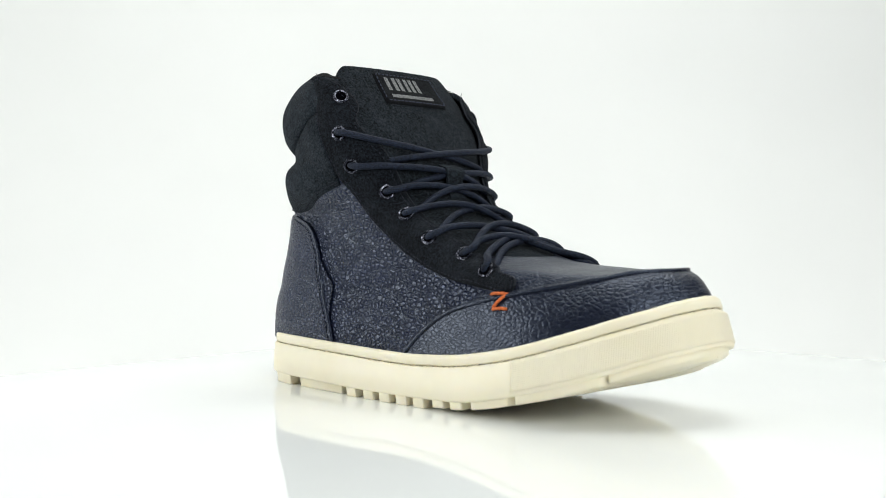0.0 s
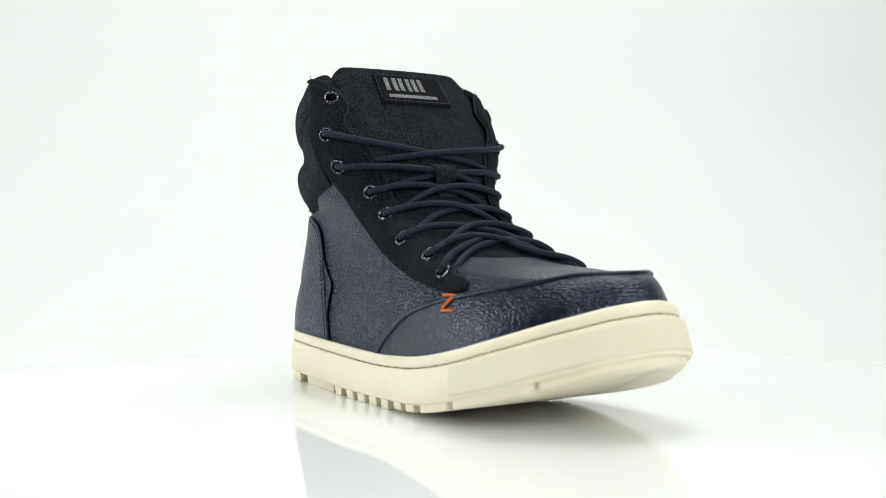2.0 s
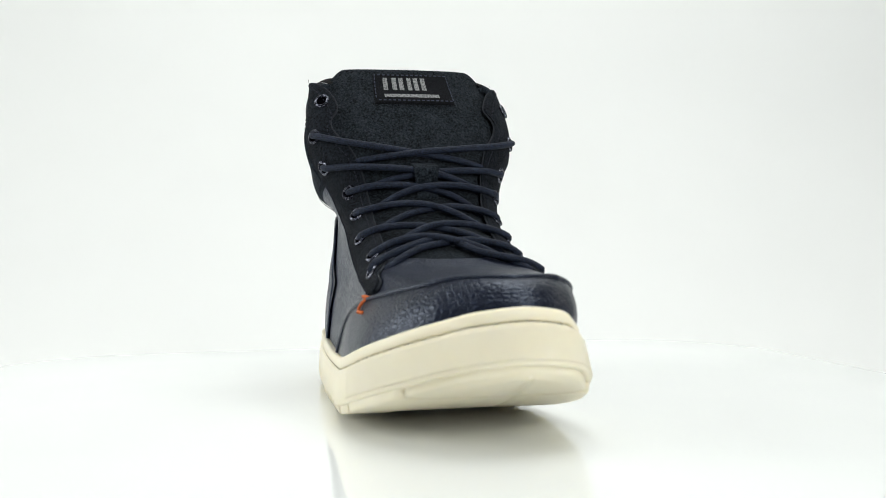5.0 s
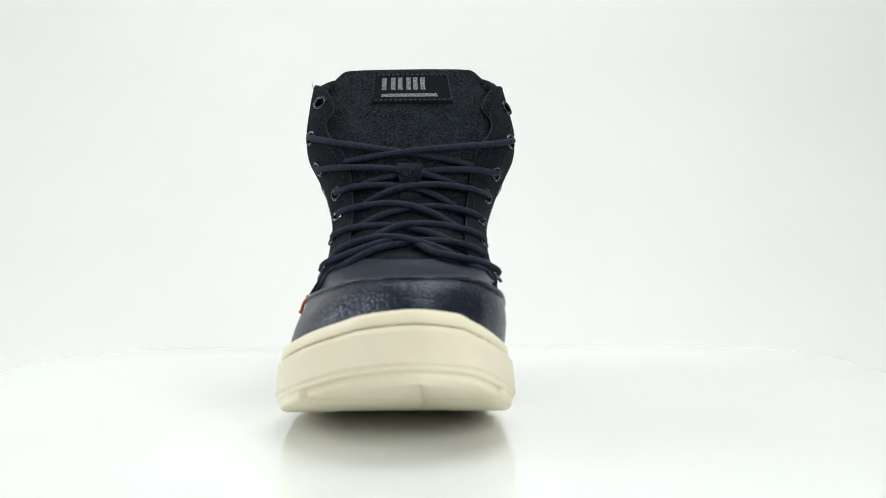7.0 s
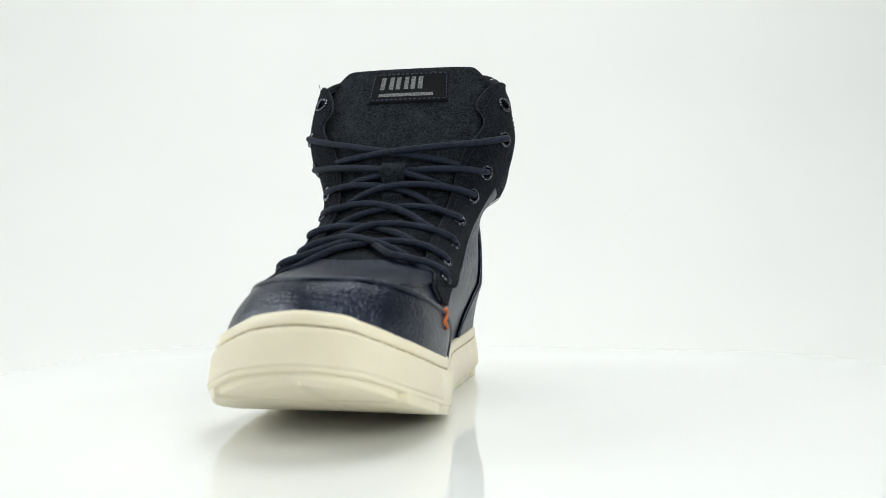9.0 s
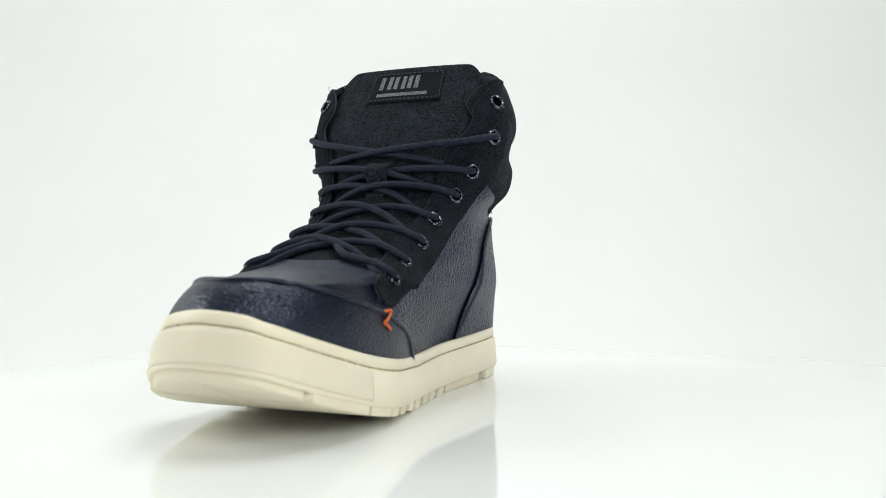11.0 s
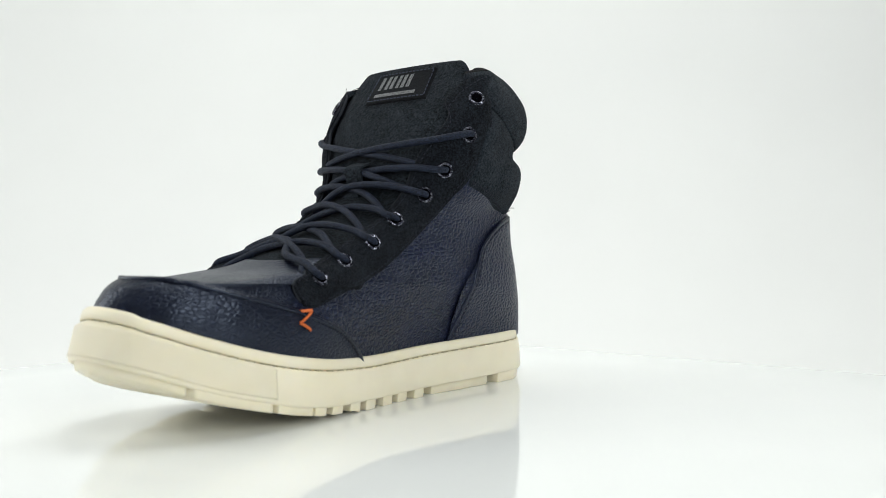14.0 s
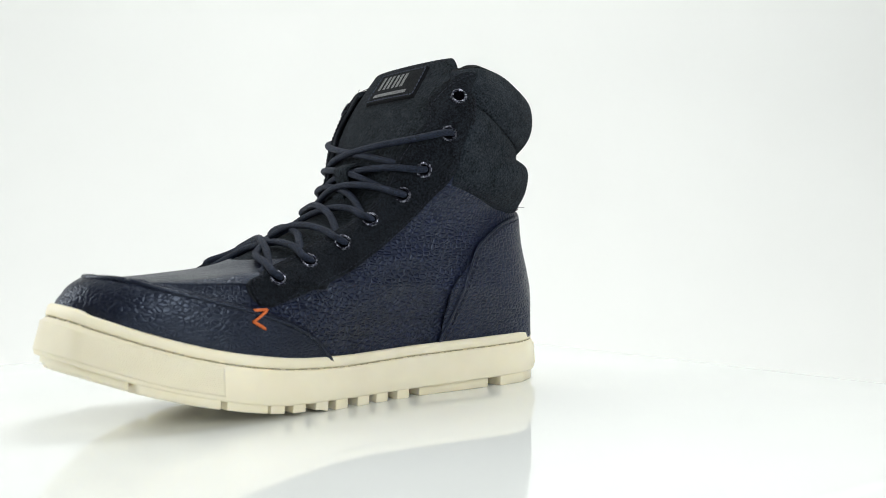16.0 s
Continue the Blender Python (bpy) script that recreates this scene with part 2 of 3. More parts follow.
# Unseen white sheet overhead, added to throw light back down.
unseen_panel("bounce_top", [(-1.31, -1.6, 1.5), (1.31, -1.6, 1.5), (1.31, 0.9, 1.5), (-1.31, 0.9, 1.5)], "unseen white panel added overhead to bounce light", M_CLOTH)

# ---------------------------------------------------------------- the turntable


def turntable():
    top = new("turntable")
    tagged(top, "glossy white turntable plate with rounded corners", "turntable")
    x0, x1, y0, y1, r = -0.225, 0.40, -0.265, 0.303, 0.12
    ring = []
    for cx, cy, a0 in ((x1 - r, y1 - r, 0), (x0 + r, y1 - r, 90), (x0 + r, y0 + r, 180), (x1 - r, y0 + r, 270)):
        for i in range(17):
            a = radians(a0 + 90 * i / 16)
            ring.append((cx + r * math.cos(a), cy + r * math.sin(a)))
    mx, my = (x0 + x1) / 2, (y0 + y1) / 2
    bm = bmesh.new()
    rows = []
    for inset, z in ((0.0, -0.009), (0.0, -0.005), (0.0006, -0.0032), (0.0018, -0.0016), (0.0036, -0.0006), (0.0060, -0.0001), (0.0090, 0.0), (0.05, 0.0)):
        k = 1 - inset / 0.25
        rows.append([(mx + (x - mx) * k, my + (y - my) * k, z) for x, y in ring])
    vs = grid_faces(bm, rows, wrap=True)
    bm.faces.new(vs[-1])
    bm.faces.new(vs[0][::-1])
    part("plate", bm, M_PLATE, top)
    bm = bmesh.new()
    prof = [(0.07, -0.0090), (0.07, -0.06), (0.085, -0.066), (0.085, -0.0795)]
    rows = [[(rr * math.cos(a), rr * math.sin(a), z) for a in np.linspace(0, 2 * math.pi, 49)[:-1]] for rr, z in prof]
    vs = grid_faces(bm, rows, wrap=True)
    bm.faces.new(vs[0])
    bm.faces.new(vs[-1])
    part("pedestal", bm, M_PLATE, top)
    return top


# ---------------------------------------------------------------- the shoe: its forms
# Shoe space: x to the toe, y to the inner side, z up from the plate.
OUTLINE = catmull([(-0.0975, 0.003), (-0.092, -0.0113), (-0.0809, -0.0229), (-0.0641, -0.0333), (-0.0253, -0.0381), (0.0191, -0.0406),
                   (0.0639, -0.0411), (0.1029, -0.0429), (0.139, -0.0411), (0.163, -0.0318), (0.1811, -0.0169), (0.1931, -0.0021),
                   (0.1994, 0.0204), (0.1931, 0.0415), (0.1811, 0.0512), (0.163, 0.0583), (0.139, 0.0616), (0.1029, 0.0591),
                   (0.0639, 0.0505), (0.0191, 0.0423), (-0.0253, 0.0404), (-0.0641, 0.0371), (-0.0809, 0.0289), (-0.092, 0.0169)], 480, True)
OUTLINE = spread(OUTLINE, 420, True)
_d = np.roll(OUTLINE, -1, 0) - np.roll(OUTLINE, 1, 0)
OUT_NORMAL = np.stack([-_d[:, 1], _d[:, 0]], 1) / np.linalg.norm(_d, axis=1)[:, None]
if (OUT_NORMAL[:, 0] * (OUTLINE[:, 0] - 0.05)).sum() < 0:
    OUT_NORMAL = -OUT_NORMAL


def curve_of(xs, zs):
    return lambda x: float(np.interp(x, xs, zs))


def smooth_of(xs, zs):
    k = catmull(np.stack([xs, zs], 1), 400)
    return lambda x: float(np.interp(x, k[:, 0], k[:, 1]))


sole_top = smooth_of([-0.12, -0.06, 0.0, 0.05, 0.075, 0.10, 0.13, 0.16, 0.19, 0.205], [0.0298, 0.0288, 0.0275, 0.0262, 0.0270, 0.0292, 0.0346, 0.0430, 0.0535, 0.0590])
sole_low = smooth_of([-0.12, -0.06, 0.0, 0.05, 0.09, 0.11, 0.13, 0.16, 0.19, 0.205], [0.0062, 0.0055, 0.0046, 0.0045, 0.0056, 0.0079, 0.0120, 0.0198, 0.0308, 0.0365])

# Fan of lines from heel to top line, each: back x, z, front x, z, then half widths on the way from back to front.
FAN = np.array([
    (-0.0960, 0.0240, 0.1895, 0.0460, 0.0180, 0.0325, 0.0360, 0.0415, 0.0480, 0.0420, 0.0225),
    (-0.0950, 0.0360, 0.1900, 0.0555, 0.0180, 0.0330, 0.0365, 0.0415, 0.0460, 0.0395, 0.0215),
    (-0.0935, 0.0450, 0.1870, 0.0620, 0.0180, 0.0325, 0.0373, 0.0410, 0.0435, 0.0355, 0.0185),
    (-0.0906, 0.0550, 0.1777, 0.0660, 0.0178, 0.0322, 0.0373, 0.0398, 0.0403, 0.0323, 0.0173),
    (-0.0874, 0.0650, 0.1463, 0.0680, 0.0173, 0.0313, 0.0369, 0.0388, 0.0388, 0.0338, 0.0181),
    (-0.0838, 0.0750, 0.1129, 0.0710, 0.0164, 0.0296, 0.0356, 0.0394, 0.0387, 0.0332, 0.0181),
    (-0.0818, 0.0850, 0.0891, 0.0790, 0.0151, 0.0279, 0.0343, 0.0383, 0.0384, 0.0339, 0.0182),
    (-0.0803, 0.0940, 0.0684, 0.0875, 0.0143, 0.0267, 0.0330, 0.0383, 0.0390, 0.0345, 0.0183),
    (-0.0776, 0.1010, 0.0527, 0.0960, 0.0140, 0.0264, 0.0331, 0.0397, 0.0414, 0.0359, 0.0188),
    (-0.0793, 0.1109, 0.0419, 0.1060, 0.0158, 0.0279, 0.0404, 0.0470, 0.0457, 0.0377, 0.0208),
    (-0.0792, 0.1217, 0.0350, 0.1170, 0.0162, 0.0285, 0.0420, 0.0494, 0.0500, 0.0410, 0.0234),
    (-0.0721, 0.1284, 0.0287, 0.1290, 0.0155, 0.0268, 0.0409, 0.0491, 0.0543, 0.0468, 0.0280),
    (-0.0760, 0.1421, 0.0210, 0.1426, 0.0175, 0.0312, 0.0430, 0.0511, 0.0560, 0.0495, 0.0315),
    (-0.0747, 0.1571, 0.0133, 0.1552, 0.0174, 0.0311, 0.0413, 0.0482, 0.0532, 0.0492, 0.0325),
    (-0.0669, 0.1680, 0.0030, 0.1690, 0.0136, 0.0246, 0.0365, 0.0425, 0.0485, 0.0465, 0.0310),
    (-0.0572, 0.1776, -0.0060, 0.1818, 0.0118, 0.0212, 0.0293, 0.0360, 0.0410, 0.0400, 0.0290)])
TOP = len(FAN) - 1
FAN_FINE = catmull(FAN, TOP * 20 + 1)
PHI = np.radians([0, 20, 40, 65, 90, 115, 140, 160, 180])


def fan_row(k):
    s = min(max(k, 0), TOP) * 20
    j = min(int(s), TOP * 20 - 1)
    return FAN_FINE[j] + (FAN_FINE[j + 1] - FAN_FINE[j]) * (s - j)


def width_at(row, phi):
    w = np.concatenate([[0], row[4:11], [0]])
    j = min(max(int(np.searchsorted(PHI, phi)) - 1, 0), 7)
    f = (phi - PHI[j]) / (PHI[j + 1] - PHI[j])
    p0 = w[j - 1] if j > 0 else -w[1]
    p3 = w[j + 2] if j < 7 else -w[7]
    h = PHI[j + 1] - PHI[j]
    m1 = (w[j + 1] - p0) / (h + (PHI[j] - PHI[j - 1] if j > 0 else PHI[1])) * h
    m2 = (p3 - w[j]) / (h + (PHI[j + 2] - PHI[j + 1] if j < 7 else PHI[1])) * h
    a, b = w[j], w[j + 1]
    return a + m1 * f + (3 * (b - a) - 2 * m1 - m2) * f * f + (2 * (a - b) + m1 + m2) * f ** 3


RISE = 3.0


def toe_share(x):
    t = min(max((x - 0.12) / 0.07, 0), 1)
    return t * t * (3 - 2 * t)


_sides = {s: np.array(sorted([tuple(p) for p in OUTLINE if (p[1] - 0.002 - 0.0685 * (p[0] + 0.103)) * s >= -0.002])) for s in (-1, 1)}


def outline_y(x, side):
    """The sole's edge on one side at x."""
    return float(np.interp(x, _sides[side][:, 0], _sides[side][:, 1]))


def fan_point(k, u):
    """x and z at the fraction u of the k-th line of the fan; the lowest lines bend along the sole's edge."""
    row = fan_row(k)
    x, z = row[0] + (row[2] - row[0]) * u, row[1] + (row[3] - row[1]) * u
    if k < RISE:
        r3 = fan_row(RISE)
        z3 = r3[1] + (r3[3] - r3[1]) * u
        t = k / RISE
        z = (1 - t) * (sole_top(x) - 0.004) + t * z3 - 0.0015 * u * u * t * (1 - t) * 4
    return x, z


side_lean = curve_of([0.05, 0.08, 0.11, 0.14, 0.17], [-0.0005, -0.0009, 0.0003, -0.0003, -0.0018])


def middle(x, z):
    t = min(max((z - 0.03) / 0.05, 0), 1)
    return (0.002 + 0.0685 * (x + 0.103)) * (1 - t) + (0.0125 + (0.02 if x > 0 else 0.085 - 0.07 * min(max((z - 0.10) / 0.045, 0), 1)) * x + min(max(0.0, x - 0.115) * 0.2, 0.006)) * t + side_lean(z) * t


def upper(k, a):
    """A point of the upper: k up the fan, a in degrees round it from the front (0), positive on the inner side, 180 at the heel."""
    a = (a + 180) % 360 - 180
    row = fan_row(k)
    phi = math.pi - radians(abs(a))
    u = (1 - math.cos(phi)) / 2
    x, z = fan_point(k, u)
    w = width_at(row, phi)
    if k < RISE:
        t = (k / RISE) ** 1.3
        sg = 1 if a >= 0 else -1
        edge = (outline_y(x + 0.004, sg) - middle(x, z)) * sg - 0.0062 - 0.0042 * toe_share(x)
        edge = max(edge, 0.0) * min(1.0, math.sin(phi) * 2.1)
        front = min(max((x - 0.02) / 0.05, 0), 1)
        w = w * (1 - (0.05 if a >= 0 else 0.0) * front) * t + (1 - t) * edge
    return Vector((x, middle(x, z) + math.copysign(w, a), z))


def upper_normal(k, a):
    e, d = 0.05, 0.8
    k0, k1 = max(k - e, 0), min(k + e, TOP)
    n = (upper(k, a + d) - upper(k, a - d)).cross(upper(k1, a) - upper(k0, a))
    return n.normalized()


def find(x, z, side):
    """(k, a) of the upper's point that shows at x, z from the side."""
    lo, hi = 0.0, float(TOP)
    for _ in range(40):
        k = (lo + hi) / 2
        r = fan_row(k)
        u = (x - r[0]) / (r[2] - r[0])
        if fan_point(k, min(max(u, 0.0), 1.0))[1] < z:
            lo = k
        else:
            hi = k
    r = fan_row(k)
    u = min(max((x - r[0]) / (r[2] - r[0]), 0.0), 1.0)
    return k, math.copysign(180 - math.degrees(math.acos(1 - 2 * u)), side)


shoe = new("shoe")
tagged(shoe, "dark navy leather and suede high-top sneaker boot with cream sole", "shoe")


# ---------------------------------------------------------------- the shoe: its upper


def side_curve(points, side, n=60):
    """A curve drawn on the side of the shoe (x, z), as (k, a) on the upper."""
    return [find(x, z, side) for x, z in spread(catmull(points, 160), n)]


def on_upper(k, a, off):
    return upper(k, a) + upper_normal(k, a) * off


def spread_out(a, d):
    """The way in which a loose flap stands off the leg: out to its side and a little back."""
    return Vector((-0.25 * d, math.copysign(d, a), 0))


def panel(name, lower, higher, material, off, rows=24, puff=0.0, label="", thick=0.0016, puff_power=0.6, flare=None, sideways=None):
    """A sheet of material on the upper between two curves of (k, a), its edges turned down and rounded."""
    a, b = np.array(lower, float), np.array(higher, float)
    n = len(a)
    fs = [0.0, 0.0, 0.006, 0.02] + list(np.linspace(0.045, 0.955, rows)) + [0.98, 0.994, 1.0, 1.0]
    bm = bmesh.new()
    grid = []
    for r, f in enumerate(fs):
        edge = min(r, len(fs) - 1 - r)
        line = []
        for i in range(n):
            j = min(i, n - 1 - i)
            k, ang = a[i] + (b[i] - a[i]) * f
            h = {0: off - thick, 1: off - thick * 0.35, 2: off - thick * 0.08}.get(edge, off)
            if j == 0:
                h = min(h, off - thick)
            h += puff * max(math.sin(math.pi * f), 0) ** puff_power
            if flare:
                h += flare(k, f)
            line.append(on_upper(k, ang, h) + (spread_out(ang, sideways(k, f)) if sideways else Vector()))
        grid.append(line)
    grid_faces(bm, grid)
    return part(name, bm, material, shoe, label)


def stitches(name, curve, off, material, length=0.0017, gap=0.0011, radius=0.00028, label=""):
    """A row of short thread stitches lying on the upper along a curve of (k, a)."""
    pts = [on_upper(k, a, off) for k, a in curve]
    arr = np.array(pts)
    d = np.concatenate([[0], np.cumsum(np.linalg.norm(np.diff(arr, axis=0), axis=1))])
    bm = bmesh.new()
    s = gap
    while s + length < d[-1]:
        p = [Vector([np.interp(q, d, arr[:, c]) for c in range(3)]) for q in (s, s + length / 2, s + length)]
        tube(bm, p, radius, sides=5)
        s += length + gap
    return part(name, bm, material, shoe, label)


def cord(name, curve, off, radius, material, label="", flat=1.0):
    bm = bmesh.new()
    tube(bm, [on_upper(k, a, off) for k, a in curve], radius, sides=8, flat=flat)
    return part(name, bm, material, shoe, label)


# Seam lines on the sides (x, z); the outer side is -1, the inner side 1.
HEEL_SEAM = {-1: [(-0.0075, 0.0235), (-0.0150, 0.0400), (-0.0215, 0.0520), (-0.0262, 0.0640), (-0.0310, 0.0785), (-0.0400, 0.0900), (-0.0560, 0.0965)],
             1: [(-0.0045, 0.0235), (-0.0120, 0.0420), (-0.0162, 0.0590), (-0.0215, 0.0710), (-0.0275, 0.0800), (-0.0460, 0.0905), (-0.0620, 0.0950)]}
COLLAR_LOW = {-1: [(0.0030, 0.1130), (-0.0175, 0.1067), (-0.0380, 0.1010), (-0.0580, 0.0985)],
              1: [(0.0035, 0.1110), (-0.0127, 0.1064), (-0.0396, 0.1000), (-0.0606, 0.0965)]}
PINCH = {s: [(-0.0060, 0.1535), (-0.0145, 0.1500), (-0.0300, 0.1420), (-0.0500, 0.1342), (-0.0680, 0.1318)] for s in (-1, 1)}
CUFF_TOP = {s: [(-0.0030, 0.1700), (-0.0150, 0.1730), (-0.0300, 0.1742), (-0.0480, 0.1722), (-0.0620, 0.1692)] for s in (-1, 1)}
STAY_BACK = {1: [(-0.0110, 0.1655), (-0.0085, 0.1513), (-0.0040, 0.1337), (0.0035, 0.1144), (0.0110, 0.1061), (0.0231, 0.0931), (0.0402, 0.0788),
                 (0.0614, 0.0667), (0.0780, 0.0604), (0.1034, 0.0523)],
             -1: [(-0.0100, 0.1690), (-0.0085, 0.1590), (-0.0045, 0.1440), (0.0000, 0.1290), (0.0032, 0.1167), (0.0111, 0.1059), (0.0234, 0.0905),
                  (0.0447, 0.0756), (0.0714, 0.0645), (0.0926, 0.0603), (0.1120, 0.0574)]}
STAY_EDGE = [(14.05, 57), (14.16, 50), (14.08, 40), (13.8, 31), (13.35, 26), (12.9, 25.0), (12.35, 29.5), (11.8, 29.0), (11.2, 26.5), (10.3, 28), (9.3, 30), (8.3, 31), (7.3, 32), (6.4, 32), (5.7, 33), (5.0, 37), (4.3, 45), (3.6, 54)]
STAY_FOOT = {1: (0.1095, 0.0530), -1: (0.1175, 0.0570)}
TOE_SEAM = {-1: [(0.0500, 0.0240), (0.0598, 0.0330), (0.0693, 0.0403), (0.0824, 0.0473), (0.1000, 0.0523), (0.1159, 0.0555), (0.1418, 0.0602), (0.1626, 0.0644)],
            1: [(0.0670, 0.0240), (0.0766, 0.0344), (0.0910, 0.0429), (0.1066, 0.0484), (0.1150, 0.0512), (0.1391, 0.0578), (0.1613, 0.0638)]}
EYELETS = {-1: [(0.0040, 0.1585), (0.0083, 0.1392), (0.0125, 0.1232), (0.0271, 0.1075), (0.0397, 0.0950), (0.0584, 0.0827), (0.0804, 0.0743), (0.0991, 0.0673)],
           1: [(0.0006, 0.1551), (0.0079, 0.1363), (0.0173, 0.1188), (0.0267, 0.1052), (0.0440, 0.0919), (0.0611, 0.0809), (0.0801, 0.0720), (0.0997, 0.0646)]}


def round_heel(curves, k_back, n=150):
    """The outer side's curve, on round the heel, and the inner side's curve back, as one run of (k, a)."""
    left = [(k, a if a < 0 else a - 360) for k, a in side_curve(curves[-1], -1, 60)]
    right = [(k, a - 360) for k, a in side_curve(curves[1], 1, 60)][::-1]
    ctrl = left[::4] + [(k_back, -180.0)] + right[::-1][::4][::-1]
    return spread(catmull(ctrl, 400), n)


def round_toe(curves, k_front, n=170):
    out = side_curve(curves[-1], -1, 60)
    inn = side_curve(curves[1], 1, 60)[::-1]
    ctrl = out[::4] + [(k_front, -22.0), (k_front, 0.0), (k_front, 22.0)] + inn[::-1][::4][::-1]
    return spread(catmull(ctrl, 400), n)


def build_upper():
    # lining shell inside everything
    bm = bmesh.new()
    rows = [[on_upper(k, a, -0.0045) for a in np.linspace(-180, 180, 73)[:-1]] for k in np.linspace(0.1, 13.2, 30)]
    grid_faces(bm, rows, wrap=True)
    part("lining", bm, M_LINING, shoe, "black textile lining")
    # vamp
    low = [(2.3, a) for a in np.linspace(-80, 80, 90)]
    high = [(5.45 + 0.35 * (abs(a) / 80) ** 2, a) for a in np.linspace(-80, 80, 90)]
    panel("vamp", low, high, M_VAMP, 0.0, rows=40, thick=0.002, label="smooth navy leather vamp")
    # quarters: from the sole up to the collar, under the eye stay
    for side, word in ((-1, "outer"), (1, "inner")):
        a0 = 60.0
        lo = [(0.0, side * a) for a in np.linspace(a0, 179.9, 120)]
        hi = [(10.1, side * a) for a in np.linspace(a0, 179.9, 120)]
        panel("quarter", lo, hi, M_LEATHER, 0.0006, rows=60)
    # heel counter
    top = round_heel(HEEL_SEAM, 8.0)
    lo = [(0.0, a) for _, a in top]
    panel("heel_counter", lo, top, M_LEATHER, 0.0018, rows=40, thick=0.0022)
    # mudguard round the toe
    seam = round_toe(TOE_SEAM, 3.02)
    lo = [(0.0, a) for _, a in seam]
    panel("toe_guard", lo, seam, M_GUARD, 0.0019, rows=30, thick=0.0024)
    cord("toe_seam", seam, 0.0020, 0.0011, M_GUARD, "raised moccasin seam")
    cord("toe_seam", [(k + 0.16, a * 0.985) for k, a in seam[8:-8]], 0.0006, 0.0007, M_GUARD)
    stitches("stitching", [(k - 0.17, a * 1.01) for k, a in seam], 0.0021, M_THREAD)
    for side in (-1, 1):
        c = side_curve(HEEL_SEAM[side], side, 70)
        cord("heel_seam", [(k, a) for k, a in c], 0.0016, 0.0011, M_GUARD)
        inset = [(x - 0.0028, z - 0.0012) for x, z in HEEL_SEAM[side]]
        stitches("stitching", side_curve(inset, side, 70), 0.0020, M_THREAD)
    # collar: lower roll and cuff
    low = round_heel(COLLAR_LOW, 7.95)
    pin = round_heel(PINCH, 11.0)
    top = round_heel(CUFF_TOP, 14.05)
    panel("collar", low, pin, M_SUEDE, 0.0004, rows=40, puff=0.0030, thick=0.003, label="padded navy suede collar")
    panel("cuff", pin, top, M_SUEDE, 0.0004, rows=40, puff=0.0034, thick=0.003, label="padded navy suede cuff", puff_power=0.5)
    roll = bmesh.new()
    rows = []
    for i in range(13):
        f = i / 12
        rows.append([on_upper(k + 0.45 * math.sin(math.pi * f) - 0.1 * f, a, 0.001 - 0.012 * f) for k, a in top[::2]])
    for d in (0.6, 1.5, 3.0):
        rows.append([on_upper(k - d, a, -0.011) for k, a in top[::2]])
    grid_faces(roll, rows)
    part("collar_lining", roll, M_LINING, shoe, "black padded collar lining")
    stitches("stitching", [(k + 0.22, a) for k, a in low], 0.0022, M_THREAD)
    # heel strip and pull tab
    strip_low = [(7.3, a) for a in np.linspace(174, 186, 12)]
    strip_top = [(10.6, a) for a in np.linspace(174, 186, 12)]
    panel("heel_strip", strip_low, strip_top, M_GUARD, 0.0042, rows=20, thick=0.003)
    # eye stays
    for side, word in ((-1, "outer"), (1, "inner")):
        back = side_curve(STAY_BACK[side], side, 150)
        front = spread(catmull([(k - (0.15 if side > 0 and k > 13.2 else 0.0), side * a) for k, a in STAY_EDGE] + [find(*STAY_FOOT[side], side)], 300) * np.array([4.0, 1.0]), 150) / np.array([4.0, 1.0])

        def flare(k, f, s=side):
            t = min(max((k - 10.6) / 1.6, 0), 1)
            return 0.0032 * t * t * (3 - 2 * t) * (0.10 + f ** 1.3) * (1.0 if s < 0 else 0.8)
        panel("eye_stay", back, front, M_STAY, 0.0024, rows=24, thick=0.0026, sideways=flare, label="dark navy suede eye stay")
        nb, nf = np.array(back), np.array(front)
        for f, name in ((0.07, "stitching"), (0.90, "stitching")):
            line = nb + (nf - nb) * f
            pts = [on_upper(k, a, 0.0026) + spread_out(a, flare(k, f)) for k, a in line]
            arr = np.array(pts)
            d = np.concatenate([[0], np.cumsum(np.linalg.norm(np.diff(arr, axis=0), axis=1))])
            bm = bmesh.new()
            q = 0.004
            while q + 0.0015 < d[-1]:
                tube(bm, [Vector([np.interp(q + e, d, arr[:, c]) for c in range(3)]) for e in (0, 0.0007, 0.0014)], 0.00026, sides=5)
                q += 0.0027
            part(name, bm, M_THREAD, shoe)
        bm = bmesh.new()
        tube(bm, [on_upper(k, a, 0.0010) + spread_out(a, flare(k, 1.0)) for k, a in nf[2:-2]], 0.00065, sides=6)
        part("cut_edge", bm, M_EDGE, shoe, "paler raw suede edge")
        # underside of the free flap
        bm = bmesh.new()
        rows = []
        for f in np.linspace(0.25, 1, 10):
            line = nb + (nf - nb) * f
            rows.append([on_upper(k, a, -0.0002) + spread_out(a, flare(k, f)) for k, a in line[:70]])
        grid_faces(bm, rows)
        part("flap_lining", bm, M_LINING, shoe, "black flap lining")
        ids = eyelet_places(side)
        for i, (k, a) in enumerate(ids):
            frac = stay_share(k, a, nb, nf)
            eyelet(k, a, 0.0027, spread_out(a, flare(k, frac)))
            if i < 2:
                eyelet(k, a, -0.0007, spread_out(a, flare(k, frac)))


